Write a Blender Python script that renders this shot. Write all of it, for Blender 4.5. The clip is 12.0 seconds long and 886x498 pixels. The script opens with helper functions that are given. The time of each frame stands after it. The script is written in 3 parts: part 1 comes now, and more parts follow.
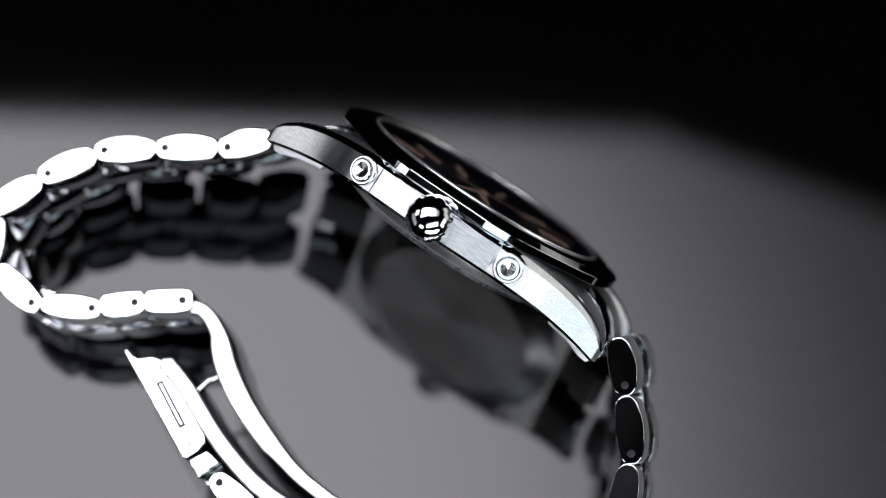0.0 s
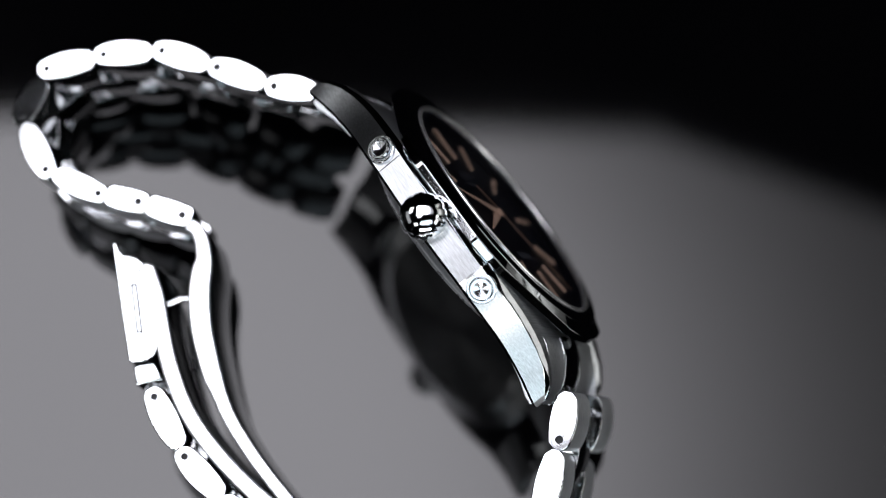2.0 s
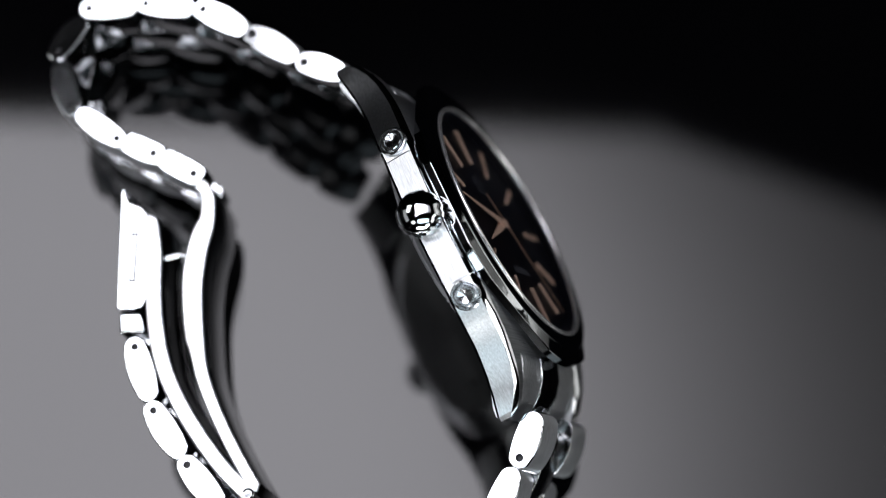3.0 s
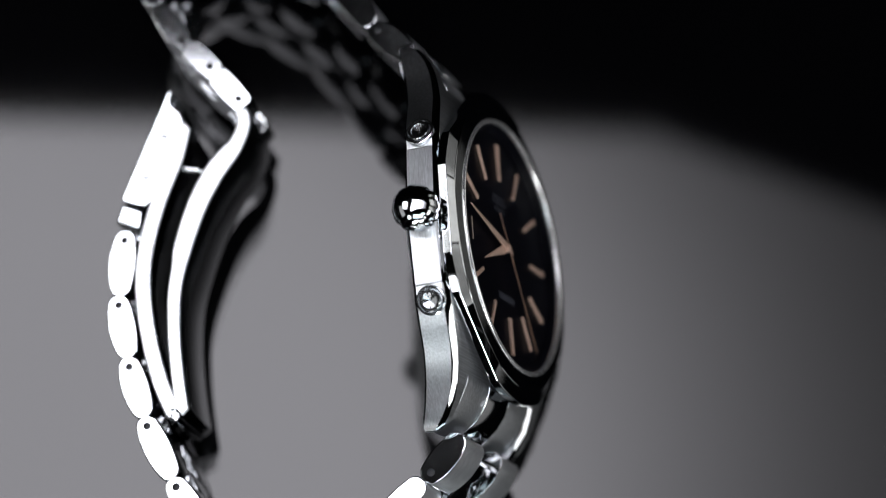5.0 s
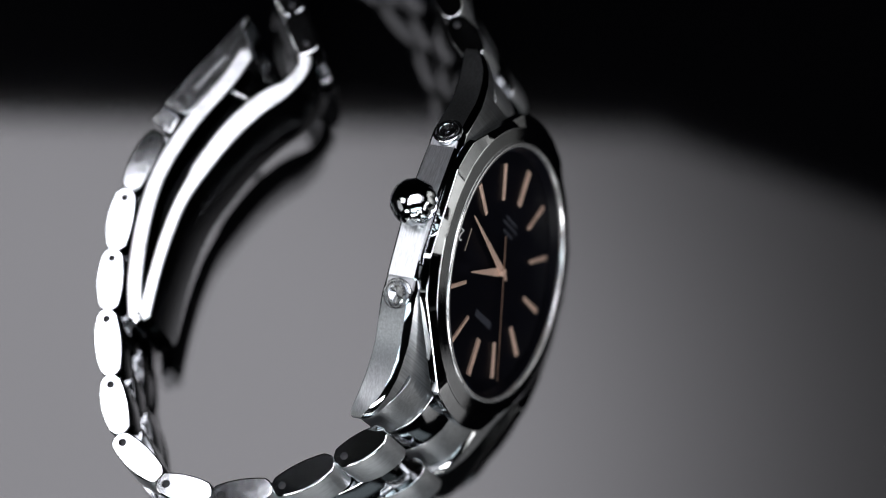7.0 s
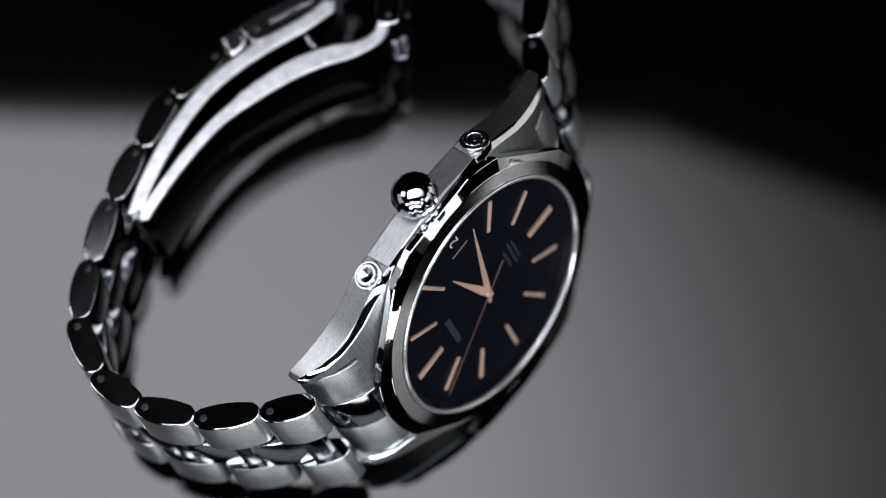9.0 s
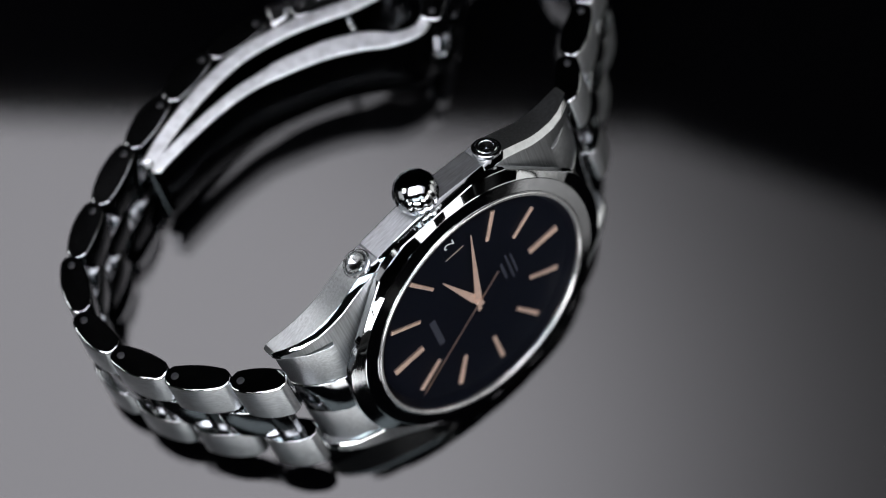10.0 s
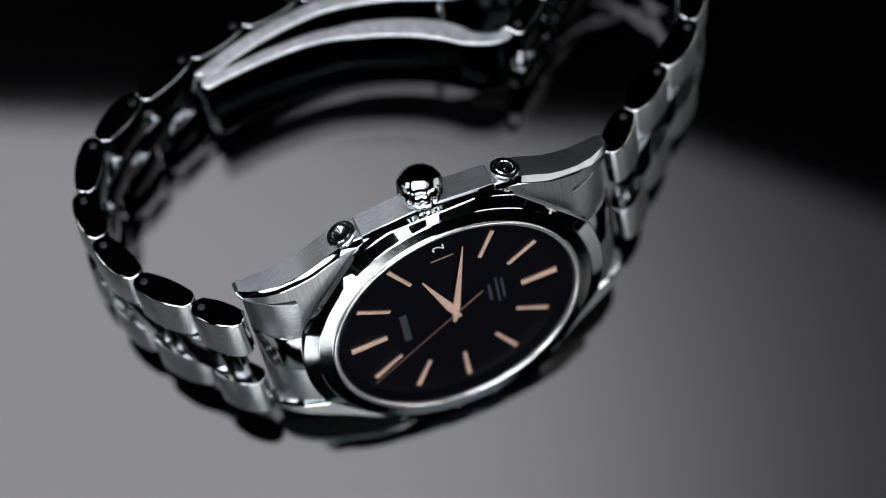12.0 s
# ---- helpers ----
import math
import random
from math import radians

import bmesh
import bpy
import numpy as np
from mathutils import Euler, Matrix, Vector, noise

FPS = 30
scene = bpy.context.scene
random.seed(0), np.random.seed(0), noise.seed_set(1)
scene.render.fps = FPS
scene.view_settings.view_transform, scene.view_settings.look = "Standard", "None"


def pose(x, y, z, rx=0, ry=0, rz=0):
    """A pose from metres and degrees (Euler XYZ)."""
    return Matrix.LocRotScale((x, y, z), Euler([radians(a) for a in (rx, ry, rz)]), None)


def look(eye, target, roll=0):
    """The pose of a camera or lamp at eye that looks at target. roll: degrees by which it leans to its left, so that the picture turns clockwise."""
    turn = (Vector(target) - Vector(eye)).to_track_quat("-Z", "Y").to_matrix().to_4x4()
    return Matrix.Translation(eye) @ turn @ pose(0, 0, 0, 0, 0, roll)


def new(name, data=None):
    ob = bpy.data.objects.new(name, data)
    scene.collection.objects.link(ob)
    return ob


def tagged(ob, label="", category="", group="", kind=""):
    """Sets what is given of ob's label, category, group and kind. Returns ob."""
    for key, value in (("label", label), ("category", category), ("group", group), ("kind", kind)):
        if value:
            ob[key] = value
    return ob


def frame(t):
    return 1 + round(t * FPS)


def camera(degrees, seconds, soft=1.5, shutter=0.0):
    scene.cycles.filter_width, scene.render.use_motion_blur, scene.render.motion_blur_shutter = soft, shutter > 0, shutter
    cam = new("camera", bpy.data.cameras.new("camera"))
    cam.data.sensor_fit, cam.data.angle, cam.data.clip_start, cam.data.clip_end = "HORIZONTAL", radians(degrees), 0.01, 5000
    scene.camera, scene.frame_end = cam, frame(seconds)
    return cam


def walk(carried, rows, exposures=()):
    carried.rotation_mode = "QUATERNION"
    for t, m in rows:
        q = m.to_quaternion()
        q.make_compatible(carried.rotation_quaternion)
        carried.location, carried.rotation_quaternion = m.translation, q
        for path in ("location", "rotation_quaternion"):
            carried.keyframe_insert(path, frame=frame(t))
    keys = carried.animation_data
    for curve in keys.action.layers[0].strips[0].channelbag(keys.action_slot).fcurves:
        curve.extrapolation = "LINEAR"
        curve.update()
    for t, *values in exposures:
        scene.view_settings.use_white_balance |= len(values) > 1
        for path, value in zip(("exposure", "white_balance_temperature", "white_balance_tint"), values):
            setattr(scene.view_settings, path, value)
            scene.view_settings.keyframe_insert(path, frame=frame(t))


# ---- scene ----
# The unit of the small parts is the millimetre; MM turns it into metres.
MM = 0.001
FLOOR = 15.3          # height of the fitted origin over the table top, mm

cam = camera(21.748, 12.0, soft=1.0)
cam.data.dof.use_dof = True
cam.data.dof.focus_distance = 0.3025
cam.data.dof.aperture_fstop = 8.85
cam.data.dof.aperture_blades = 7
EYE = Matrix.Translation((0, -0.09336, 0.3244)) @ pose(0, 0, 0, 0, 0, -0.686) @ pose(0, 0, 0, 17.110) @ pose(0, 0, 0, 0, 0, -0.158)
walk(cam, [(0.0, EYE), (12.0, EYE)])

# ---- light: a dark studio with one large softbox overhead ----
world = bpy.data.worlds.new("studio_dark")
scene.world = world
world.use_nodes = True
world.node_tree.nodes["Background"].inputs[0].default_value = (0.55, 0.65, 0.8, 1)
world.node_tree.nodes["Background"].inputs[1].default_value = 0.0003
BOX_Z = 0.400
BOX_GAIN = 6.5
STRIP_GAIN = 14.0
SPOT_GAIN = 3.6
SIDE_GAIN = 0.55
PANEL_GAIN = 3.0
KEY_GAIN = 2.8
BACK_GAIN = 2.6
scene.view_settings.exposure = 0.0


# ---- materials ----
def material(name):
    m = bpy.data.materials.new(name)
    m.use_nodes = True
    return m, m.node_tree.nodes, m.node_tree.links, m.node_tree.nodes["Principled BSDF"]


def steel(name, base, rough, spread=0.05, grain=None, scale=900.0, aniso=0.0, bump=0.0, metal=1.0):
    """Steel: grain gives the stretch of the brush strokes along the part's own axes."""
    m, nodes, links, b = material(name)
    b.inputs["Metallic"].default_value = metal
    b.inputs["Anisotropic"].default_value = aniso
    co = nodes.new("ShaderNodeTexCoord")
    mp = nodes.new("ShaderNodeMapping")
    links.new(co.outputs["Object"], mp.inputs["Vector"])
    mp.inputs["Scale"].default_value = grain or (1, 1, 1)
    n1 = nodes.new("ShaderNodeTexNoise")
    n1.inputs["Scale"].default_value = scale
    n1.inputs["Detail"].default_value = 5
    links.new(mp.outputs["Vector"], n1.inputs["Vector"])
    n2 = nodes.new("ShaderNodeTexNoise")
    n2.inputs["Scale"].default_value = 140
    links.new(co.outputs["Object"], n2.inputs["Vector"])
    add = nodes.new("ShaderNodeMath")
    add.operation = "ADD"
    links.new(n1.outputs["Fac"], add.inputs[0])
    links.new(n2.outputs["Fac"], add.inputs[1])
    mr = nodes.new("ShaderNodeMapRange")
    mr.inputs["From Min"].default_value, mr.inputs["From Max"].default_value = 0.6, 1.4
    mr.inputs["To Min"].default_value, mr.inputs["To Max"].default_value = max(0.01, rough - spread), rough + spread
    links.new(add.outputs[0], mr.inputs["Value"])
    links.new(mr.outputs["Result"], b.inputs["Roughness"])
    ramp = nodes.new("ShaderNodeMapRange")
    ramp.data_type = "FLOAT_VECTOR"
    ramp.inputs[9].default_value = [c * (0.78 if bump else 0.9) for c in base]
    ramp.inputs[10].default_value = [min(1, c * (1.2 if bump else 1.08)) for c in base]
    ramp.inputs[7].default_value = (0.3, 0.3, 0.3)
    ramp.inputs[8].default_value = (0.7, 0.7, 0.7)
    links.new(n1.outputs["Fac"], ramp.inputs[6])
    links.new(ramp.outputs[1], b.inputs["Base Color"])
    if aniso:
        tg = nodes.new("ShaderNodeTangent")
        tg.direction_type, tg.axis = "RADIAL", "Z"
        links.new(tg.outputs[0], b.inputs["Tangent"])
        b.inputs["Anisotropic Rotation"].default_value = 0.25
    if bump:
        bp = nodes.new("ShaderNodeBump")
        bp.inputs["Strength"].default_value = bump
        bp.inputs["Distance"].default_value = 0.00002
        links.new(n1.outputs["Fac"], bp.inputs["Height"])
        links.new(bp.outputs["Normal"], b.inputs["Normal"])
    return m


STEEL = (0.60, 0.62, 0.64)
POLISHED = steel("polished_steel", STEEL, 0.05, 0.02)
SATIN = steel("satin_steel", STEEL, 0.11, 0.03)
BRUSHED = steel("brushed_steel_y", (0.54, 0.56, 0.58), 0.35, 0.05, (7, 0.12, 7), 900, 0.7, 0.2)
BRUSHED_Z = steel("brushed_steel_link", (0.54, 0.56, 0.58), 0.33, 0.05, (0.2, 7, 7), 1000, 0.75, 0.07)
BRUSHED_X = steel("brushed_steel_x", (0.54, 0.56, 0.58), 0.36, 0.06, (0.15, 6, 6), 800, 0.5, 0.25)
SATIN_BACK = steel("case_back_steel", STEEL, 0.3, 0.06, aniso=0.8)
LINK_SIDE = steel("polished_link_side", STEEL, 0.065, 0.02)
# Steel darkened in its colour for the shade on inward link and blade sides.
SHADED_STEEL = steel("shade_darkened_steel", (0.13, 0.135, 0.14), 0.12, 0.03)
PUSHER = steel("pusher_steel", STEEL, 0.17, 0.05)
RIM = steel("crystal_rim_steel", (0.74, 0.74, 0.75), 0.24, 0.01, metal=0.9)
BLADE = steel("blade_steel", STEEL, 0.34, 0.05, (1, 1, 5), 700, 0.0, 0.04)
ROSE_POLISHED = steel("polished_rose_gold", (0.55, 0.36, 0.27), 0.3, 0.04, metal=0.9)
ROSE = steel("rose_gold", (0.76, 0.53, 0.42), 0.36, 0.05, metal=0.4)


def plain(name, base, rough, metallic=0.0, emit=0.0, noise_scale=300, vary=0.15, coat=0.0, glow=(1.0, 0.985, 0.99)):
    m, nodes, links, b = material(name)
    b.inputs["Metallic"].default_value = metallic
    b.inputs["Roughness"].default_value = rough
    b.inputs["Coat Weight"].default_value = coat
    n = nodes.new("ShaderNodeTexNoise")
    n.inputs["Scale"].default_value = noise_scale
    n.inputs["Detail"].default_value = 6
    mr = nodes.new("ShaderNodeMapRange")
    mr.data_type = "FLOAT_VECTOR"
    mr.inputs[9].default_value = [c * (1 - vary) for c in base]
    mr.inputs[10].default_value = [c * (1 + vary) for c in base]
    mr.inputs[7].default_value = (0.3, 0.3, 0.3)
    mr.inputs[8].default_value = (0.7, 0.7, 0.7)
    links.new(n.outputs["Fac"], mr.inputs[6])
    links.new(mr.outputs[1], b.inputs["Base Color"])
    if emit:
        b.inputs["Emission Color"].default_value = (*glow, 1)
        b.inputs["Emission Strength"].default_value = emit
    return m


# Near-black colour standing for shade in pin holes, slot and rivet grooves.
RECESS_SHADE = plain("recess_shade", (0.012, 0.012, 0.014), 0.6)
DIAL = plain("dial_lacquer", (0.0025, 0.0025, 0.004), 0.3)
DIAL.node_tree.nodes["Principled BSDF"].inputs["Specular IOR Level"].default_value = 0.12
PRINT = plain("dial_print", (0.022, 0.024, 0.034), 0.6)
FRAME = plain("date_frame", (0.45, 0.36, 0.30), 0.5)
WHITE = plain("date_print", (0.75, 0.75, 0.75), 0.5)
CLOTH = plain("black_cloth", (0.002, 0.002, 0.002), 0.9, noise_scale=60)
BOARD = plain("white_board", (0.82, 0.81, 0.79), 0.8, noise_scale=40, vary=0.03)
BOX_FABRIC = plain("softbox_fabric", (0.02, 0.02, 0.02), 0.8)
STRIP_GLOW = plain("strip_diffuser", (0.8, 0.8, 0.8), 0.9, emit=STRIP_GAIN, glow=(1.0, 1.0, 1.0))
SIDE_GLOW = plain("side_diffuser", (0.8, 0.8, 0.8), 0.9, emit=SIDE_GAIN, glow=(1.0, 0.97, 0.9))
PANEL_GLOW = plain("cool_panel_diffuser", (0.8, 0.8, 0.8), 0.9, emit=PANEL_GAIN, glow=(0.85, 1.0, 1.08))
KEY_GLOW = plain("key_panel_diffuser", (0.8, 0.8, 0.8), 0.9, emit=KEY_GAIN, glow=(1.0, 0.98, 0.97))
BACK_GLOW = plain("back_panel_diffuser", (0.8, 0.8, 0.8), 0.9, emit=BACK_GAIN, glow=(1.0, 1.0, 1.0))
SPOT_GLOW = plain("lamp_diffuser", (0.8, 0.8, 0.8), 0.9, emit=SPOT_GAIN)


def diffuser_glow():
    """Diffuser cloth with the hot spot of the lamp behind it, fading towards the rim."""
    m, nodes, links, b = material("softbox_diffuser")
    b.inputs["Base Color"].default_value = (0.8, 0.8, 0.8, 1)
    co = nodes.new("ShaderNodeTexCoord")
    mp = nodes.new("ShaderNodeMapping")
    mp.inputs["Location"].default_value = (0.140 / 0.212, -0.050 / 0.200, 0)
    mp.inputs["Scale"].default_value = (1 / 0.212, 1 / 0.200, 0)
    links.new(co.outputs["Object"], mp.inputs["Vector"])
    ln = nodes.new("ShaderNodeVectorMath")
    ln.operation = "LENGTH"
    links.new(mp.outputs["Vector"], ln.inputs[0])
    pw = nodes.new("ShaderNodeMath")
    pw.operation, pw.inputs[1].default_value = "POWER", 6.0
    links.new(ln.outputs["Value"], pw.inputs[0])
    ad = nodes.new("ShaderNodeMath")
    ad.operation, ad.inputs[1].default_value = "ADD", 1.0
    links.new(pw.outputs[0], ad.inputs[0])
    dv = nodes.new("ShaderNodeMath")
    dv.operation, dv.inputs[0].default_value = "DIVIDE", BOX_GAIN
    links.new(ad.outputs[0], dv.inputs[1])
    b.inputs["Emission Color"].default_value = (1.0, 0.985, 1.06, 1)
    links.new(dv.outputs[0], b.inputs["Emission Strength"])
    return m


BOX_GLOW = diffuser_glow()


def acrylic():
    """Glossy black acrylic sheet with faint hairline marks."""
    m, nodes, links, b = material("black_acrylic")
    b.inputs["Base Color"].default_value = (0.0006, 0.0006, 0.0008, 1)
    b.inputs["IOR"].default_value = 1.49
    co = nodes.new("ShaderNodeTexCoord")
    n1 = nodes.new("ShaderNodeTexNoise")
    n1.inputs["Scale"].default_value = 35
    n1.inputs["Detail"].default_value = 8
    links.new(co.outputs["Object"], n1.inputs["Vector"])
    mr = nodes.new("ShaderNodeMapRange")
    mr.inputs["To Min"].default_value, mr.inputs["To Max"].default_value = 0.03, 0.07
    links.new(n1.outputs["Fac"], mr.inputs["Value"])
    links.new(mr.outputs["Result"], b.inputs["Roughness"])
    return m


ACRYLIC = acrylic()


def sapphire():
    """Clear coated crystal: straight through, with a faint blue gloss."""
    m, nodes, links, b = material("coated_crystal")
    out = nodes["Material Output"]
    clear = nodes.new("ShaderNodeBsdfTransparent")
    clear.inputs["Color"].default_value = (0.95, 0.95, 0.96, 1)
    gloss = nodes.new("ShaderNodeBsdfGlossy")
    gloss.inputs["Roughness"].default_value = 0.02
    gloss.inputs["Color"].default_value = (0.10, 0.14, 0.26, 1)
    fr = nodes.new("ShaderNodeFresnel")
    fr.inputs["IOR"].default_value = 1.5
    mix = nodes.new("ShaderNodeMixShader")
    links.new(fr.outputs[0], mix.inputs[0])
    links.new(clear.outputs[0], mix.inputs[1])
    links.new(gloss.outputs[0], mix.inputs[2])
    links.new(mix.outputs[0], out.inputs["Surface"])
    nodes.remove(b)
    return m


CRYSTAL = sapphire()


# ---- mesh tools ----
def mesh_of(name, bm, mats, smooth=None):
    """Links nothing: the mesh alone, scaled from millimetres. smooth: the angle up to which faces blend."""
    bmesh.ops.recalc_face_normals(bm, faces=bm.faces)
    bmesh.ops.scale(bm, vec=(MM, MM, MM), verts=bm.verts)
    bm.normal_update()
    if smooth is not None:
        for f in bm.faces:
            f.smooth = True
        for e in bm.edges:
            two = len(e.link_faces) == 2
            level = [abs(f.normal.z) > 0.9995 for f in e.link_faces]
            e.smooth = two and e.calc_face_angle(4) < radians(smooth) and level[0] == level[1]
    me = bpy.data.meshes.new(name)
    bm.to_mesh(me)
    bm.free()
    for m in (mats if isinstance(mats, (list, tuple)) else [mats]):
        me.materials.append(m)
    return me


def part(name, data, parent, m=None, label=""):
    """One mesh object under a thing or a part; m is its pose in the parent's space."""
    ob = new(name, data)
    ob.parent = parent
    ob.matrix_basis = m or Matrix()
    if label:
        tagged(ob, label)
    return ob


def inset(points, d):
    """Moves a closed counter-clockwise outline inwards by d."""
    n = len(points)
    out = []
    for i in range(n):
        a, b, c = (Vector(points[j % n]) for j in (i - 1, i, i + 1))
        u, v = (b - a).normalized(), (c - b).normalized()
        nu, nv = Vector((-u.y, u.x)), Vector((-v.y, v.x))
        s = (nu + nv)
        s = s / max(0.5, s.length_squared / 2)
        out.append((b.x + s.x * d, b.y + s.y * d))
    return out


def ccw(points):
    """The outline, counter-clockwise."""
    area = sum(a[0] * b[1] - b[0] * a[1] for a, b in zip(points, points[1:] + points[:1]))
    return points if area > 0 else points[::-1]


def loft(bm, rings, mats=None, close=True):
    """Skins between rings of equal length (lists of 3D points). mats: material index per band."""
    vs = [[bm.verts.new(p) for p in r] for r in rings]
    for k in range(len(vs) - 1):
        n = len(vs[k])
        for i in range(n if close else n - 1):
            f = bm.faces.new((vs[k][i], vs[k][(i + 1) % n], vs[k + 1][(i + 1) % n], vs[k + 1][i]))
            f.material_index = mats[k] if mats else 0
    return vs


def cap(bm, loops, mat=0):
    """Fills the area between an outer loop and the loops of its holes."""
    edges = []
    for l in loops:
        for i in range(len(l)):
            a, b = l[i], l[(i + 1) % len(l)]
            edges.append(bm.edges.get((a, b)) or bm.edges.new((a, b)))
    before = set(bm.faces)
    bmesh.ops.triangle_fill(bm, use_beauty=True, edges=edges)
    for f in bm.faces:
        if f not in before:
            f.material_index = mat


def ring_points(r, n, z=0.0, cx=0.0, cy=0.0):
    return [(cx + r * math.cos(2 * math.pi * i / n), cy + r * math.sin(2 * math.pi * i / n), z) for i in range(n)]


def prism(outline, z0, z1, bevel, holes=(), mats=(0, 0, 0, 0)):
    """An outline raised from z0 to z1 with bevelled rims. holes: (x, y, radius, depth) sunk into the top.
    mats: side, top, bevel, hole."""
    bm = bmesh.new()
    outline = ccw(list(outline))
    steps = [(math.sin(math.pi / 2 * k / 3), math.cos(math.pi / 2 * k / 3)) for k in range(4)]
    rs = [[(x, y, z0 + bevel * (1 - c)) for x, y in inset(outline, bevel * (1 - q))] for q, c in steps]
    rs += [[(x, y, z1 - bevel * (1 - c)) for x, y in inset(outline, bevel * (1 - q))] for q, c in steps[::-1]]
    vs = loft(bm, rs, [mats[2]] * 3 + [mats[0]] + [mats[2]] * 3)
    cap(bm, [vs[0]], mats[1])
    loops = [vs[-1]]
    for x, y, r, depth in holes:
        a = ring_points(r, 16, z1, x, y)
        b = ring_points(r * 0.85, 16, z1 - depth, x, y)
        hv = loft(bm, [a, b], [mats[2]])
        cap(bm, [hv[1]], mats[3])
        loops.append(hv[0])
    cap(bm, loops, mats[1])
    return bm


def lathe(profile, n=64, shape=None):
    """Turns (radius, z) round z. shape(angle, k) scales the radius of point k."""
    bm = bmesh.new()
    rs = []
    for k, (r, z) in enumerate(profile):
        rs.append([(r * (shape(2 * math.pi * i / n, k) if shape else 1) * math.cos(2 * math.pi * i / n),
                    r * (shape(2 * math.pi * i / n, k) if shape else 1) * math.sin(2 * math.pi * i / n), z) for i in range(n)])
    loft(bm, rs)
    return bm


def sweep(path, half, z0, z1, bevel=0.28, wide=None):
    """A flat bar along a path in the plane: half gives its half width at each point, wide that of its other side."""
    wide = wide or half
    left, right = [], []
    n = len(path)
    for i, p in enumerate(path):
        a, b = Vector(path[max(0, i - 1)]), Vector(path[min(n - 1, i + 1)])
        d = (b - a).normalized()
        s = Vector((-d.y, d.x)) * half[i]
        r = Vector((-d.y, d.x)) * wide[i]
        left.append((p[0] + s.x, p[1] + s.y))
        right.append((p[0] - r.x, p[1] - r.y))
    d0 = (Vector(path[0]) - Vector(path[1])).normalized() * half[0] * 0.8
    d1 = (Vector(path[-1]) - Vector(path[-2])).normalized() * half[-1] * 0.8
    outline = right + [(path[-1][0] + d1.x, path[-1][1] + d1.y)] + left[::-1] + [(path[0][0] + d0.x, path[0][1] + d0.y)]
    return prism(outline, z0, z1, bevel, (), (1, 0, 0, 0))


def smooth_path(points, k=4):
    """A Catmull-Rom line through the points, k steps a span."""
    out = []
    n = len(points)
    for i in range(n - 1):
        p0, p1, p2, p3 = (Vector(points[min(max(j, 0), n - 1)]) for j in (i - 1, i, i + 1, i + 2))
        for s in range(k):
            t = s / k
            out.append(tuple(0.5 * ((2 * p1) + (p2 - p0) * t + (2 * p0 - 5 * p1 + 4 * p2 - p3) * t * t + (3 * p1 - p0 - 3 * p2 + p3) * t ** 3)))
    out.append(tuple(points[-1]))
    return out


def frame_of(origin, x, y, z):
    """A pose from an origin in fitted millimetres and three axes."""
    m = Matrix((x, y, z)).transposed().to_4x4()
    m.translation = Vector((origin[0], origin[1], origin[2] + FLOOR)) * MM
    return m


# ---- the setting ----
def setting():
    bm = bmesh.new()
    bmesh.ops.create_grid(bm, x_segments=8, y_segments=8, size=3000)
    floor = new("table_top", mesh_of("table_top", bm, ACRYLIC))
    tagged(floor, "glossy black acrylic table top mirroring the softbox", "table", kind="structure")
    for name, m in (("wall_north", pose(0, 3.0, 1.5, 90)), ("wall_south", pose(0, -3.0, 1.5, 90)),
                    ("wall_east", pose(3.0, 0, 1.5, 0, 90)), ("wall_west", pose(-3.0, 0, 1.5, 0, 90))):
        b = bmesh.new()
        bmesh.ops.create_cube(b, size=1)
        bmesh.ops.scale(b, vec=(3000 if "east" in name or "west" in name else 6100, 6100 if "east" in name or "west" in name else 3000, 50), verts=b.verts)
        w = new(name, mesh_of(name, b, CLOTH))
        w.matrix_basis = m
        tagged(w, "black cloth studio wall in the dark", "wall", kind="structure")
    b = bmesh.new()
    bmesh.ops.create_cube(b, size=1)
    bmesh.ops.scale(b, vec=(6100, 6100, 50), verts=b.verts)
    c = new("ceiling", mesh_of("ceiling", b, CLOTH))
    c.matrix_basis = pose(0, 0, 3.03)
    tagged(c, "black studio ceiling in the dark", "ceiling", kind="structure")


def softbox():
    """A large softbox hung over the table; it is seen only as a reflection."""
    root = tagged(new("softbox"), "large white softbox hanging over the table", "studio light")
    root.matrix_basis = pose(0, 0, BOX_Z)
    outline = [(-264, -98), (-200, -90), (-110, -62), (213, -40), (215, 106), (148, 139), (73, 168), (-144, 177), (-222, 192), (-238, 150), (-264, 118)]
    bm = bmesh.new()
    vs = [bm.verts.new((x, y, 0)) for x, y in outline]
    bm.faces.new(vs[::-1])
    part("diffuser", mesh_of("diffuser", bm, BOX_GLOW), root, label="glowing white diffuser cloth")
    bm = bmesh.new()
    inner = [(x * 0.55, 50 + (y - 50) * 0.55) for x, y in outline]
    vs = loft(bm, [[(x, y, -8) for x, y in inset(outline, -2)], [(x, y, 6) for x, y in inset(outline, -2)], [(x, y, 210) for x, y in inner]])
    cap(bm, [vs[-1]])
    part("hood", mesh_of("hood", bm, BOX_FABRIC), root, label="black fabric hood")
    rod = lathe([(0.01, 205), (12, 205), (12, 2605), (0.01, 2605)], 16)
    part("hanger_rod", mesh_of("hanger_rod", rod, BOX_FABRIC, 40), root, pose(0, 0.05, 0), "black rod to the ceiling")


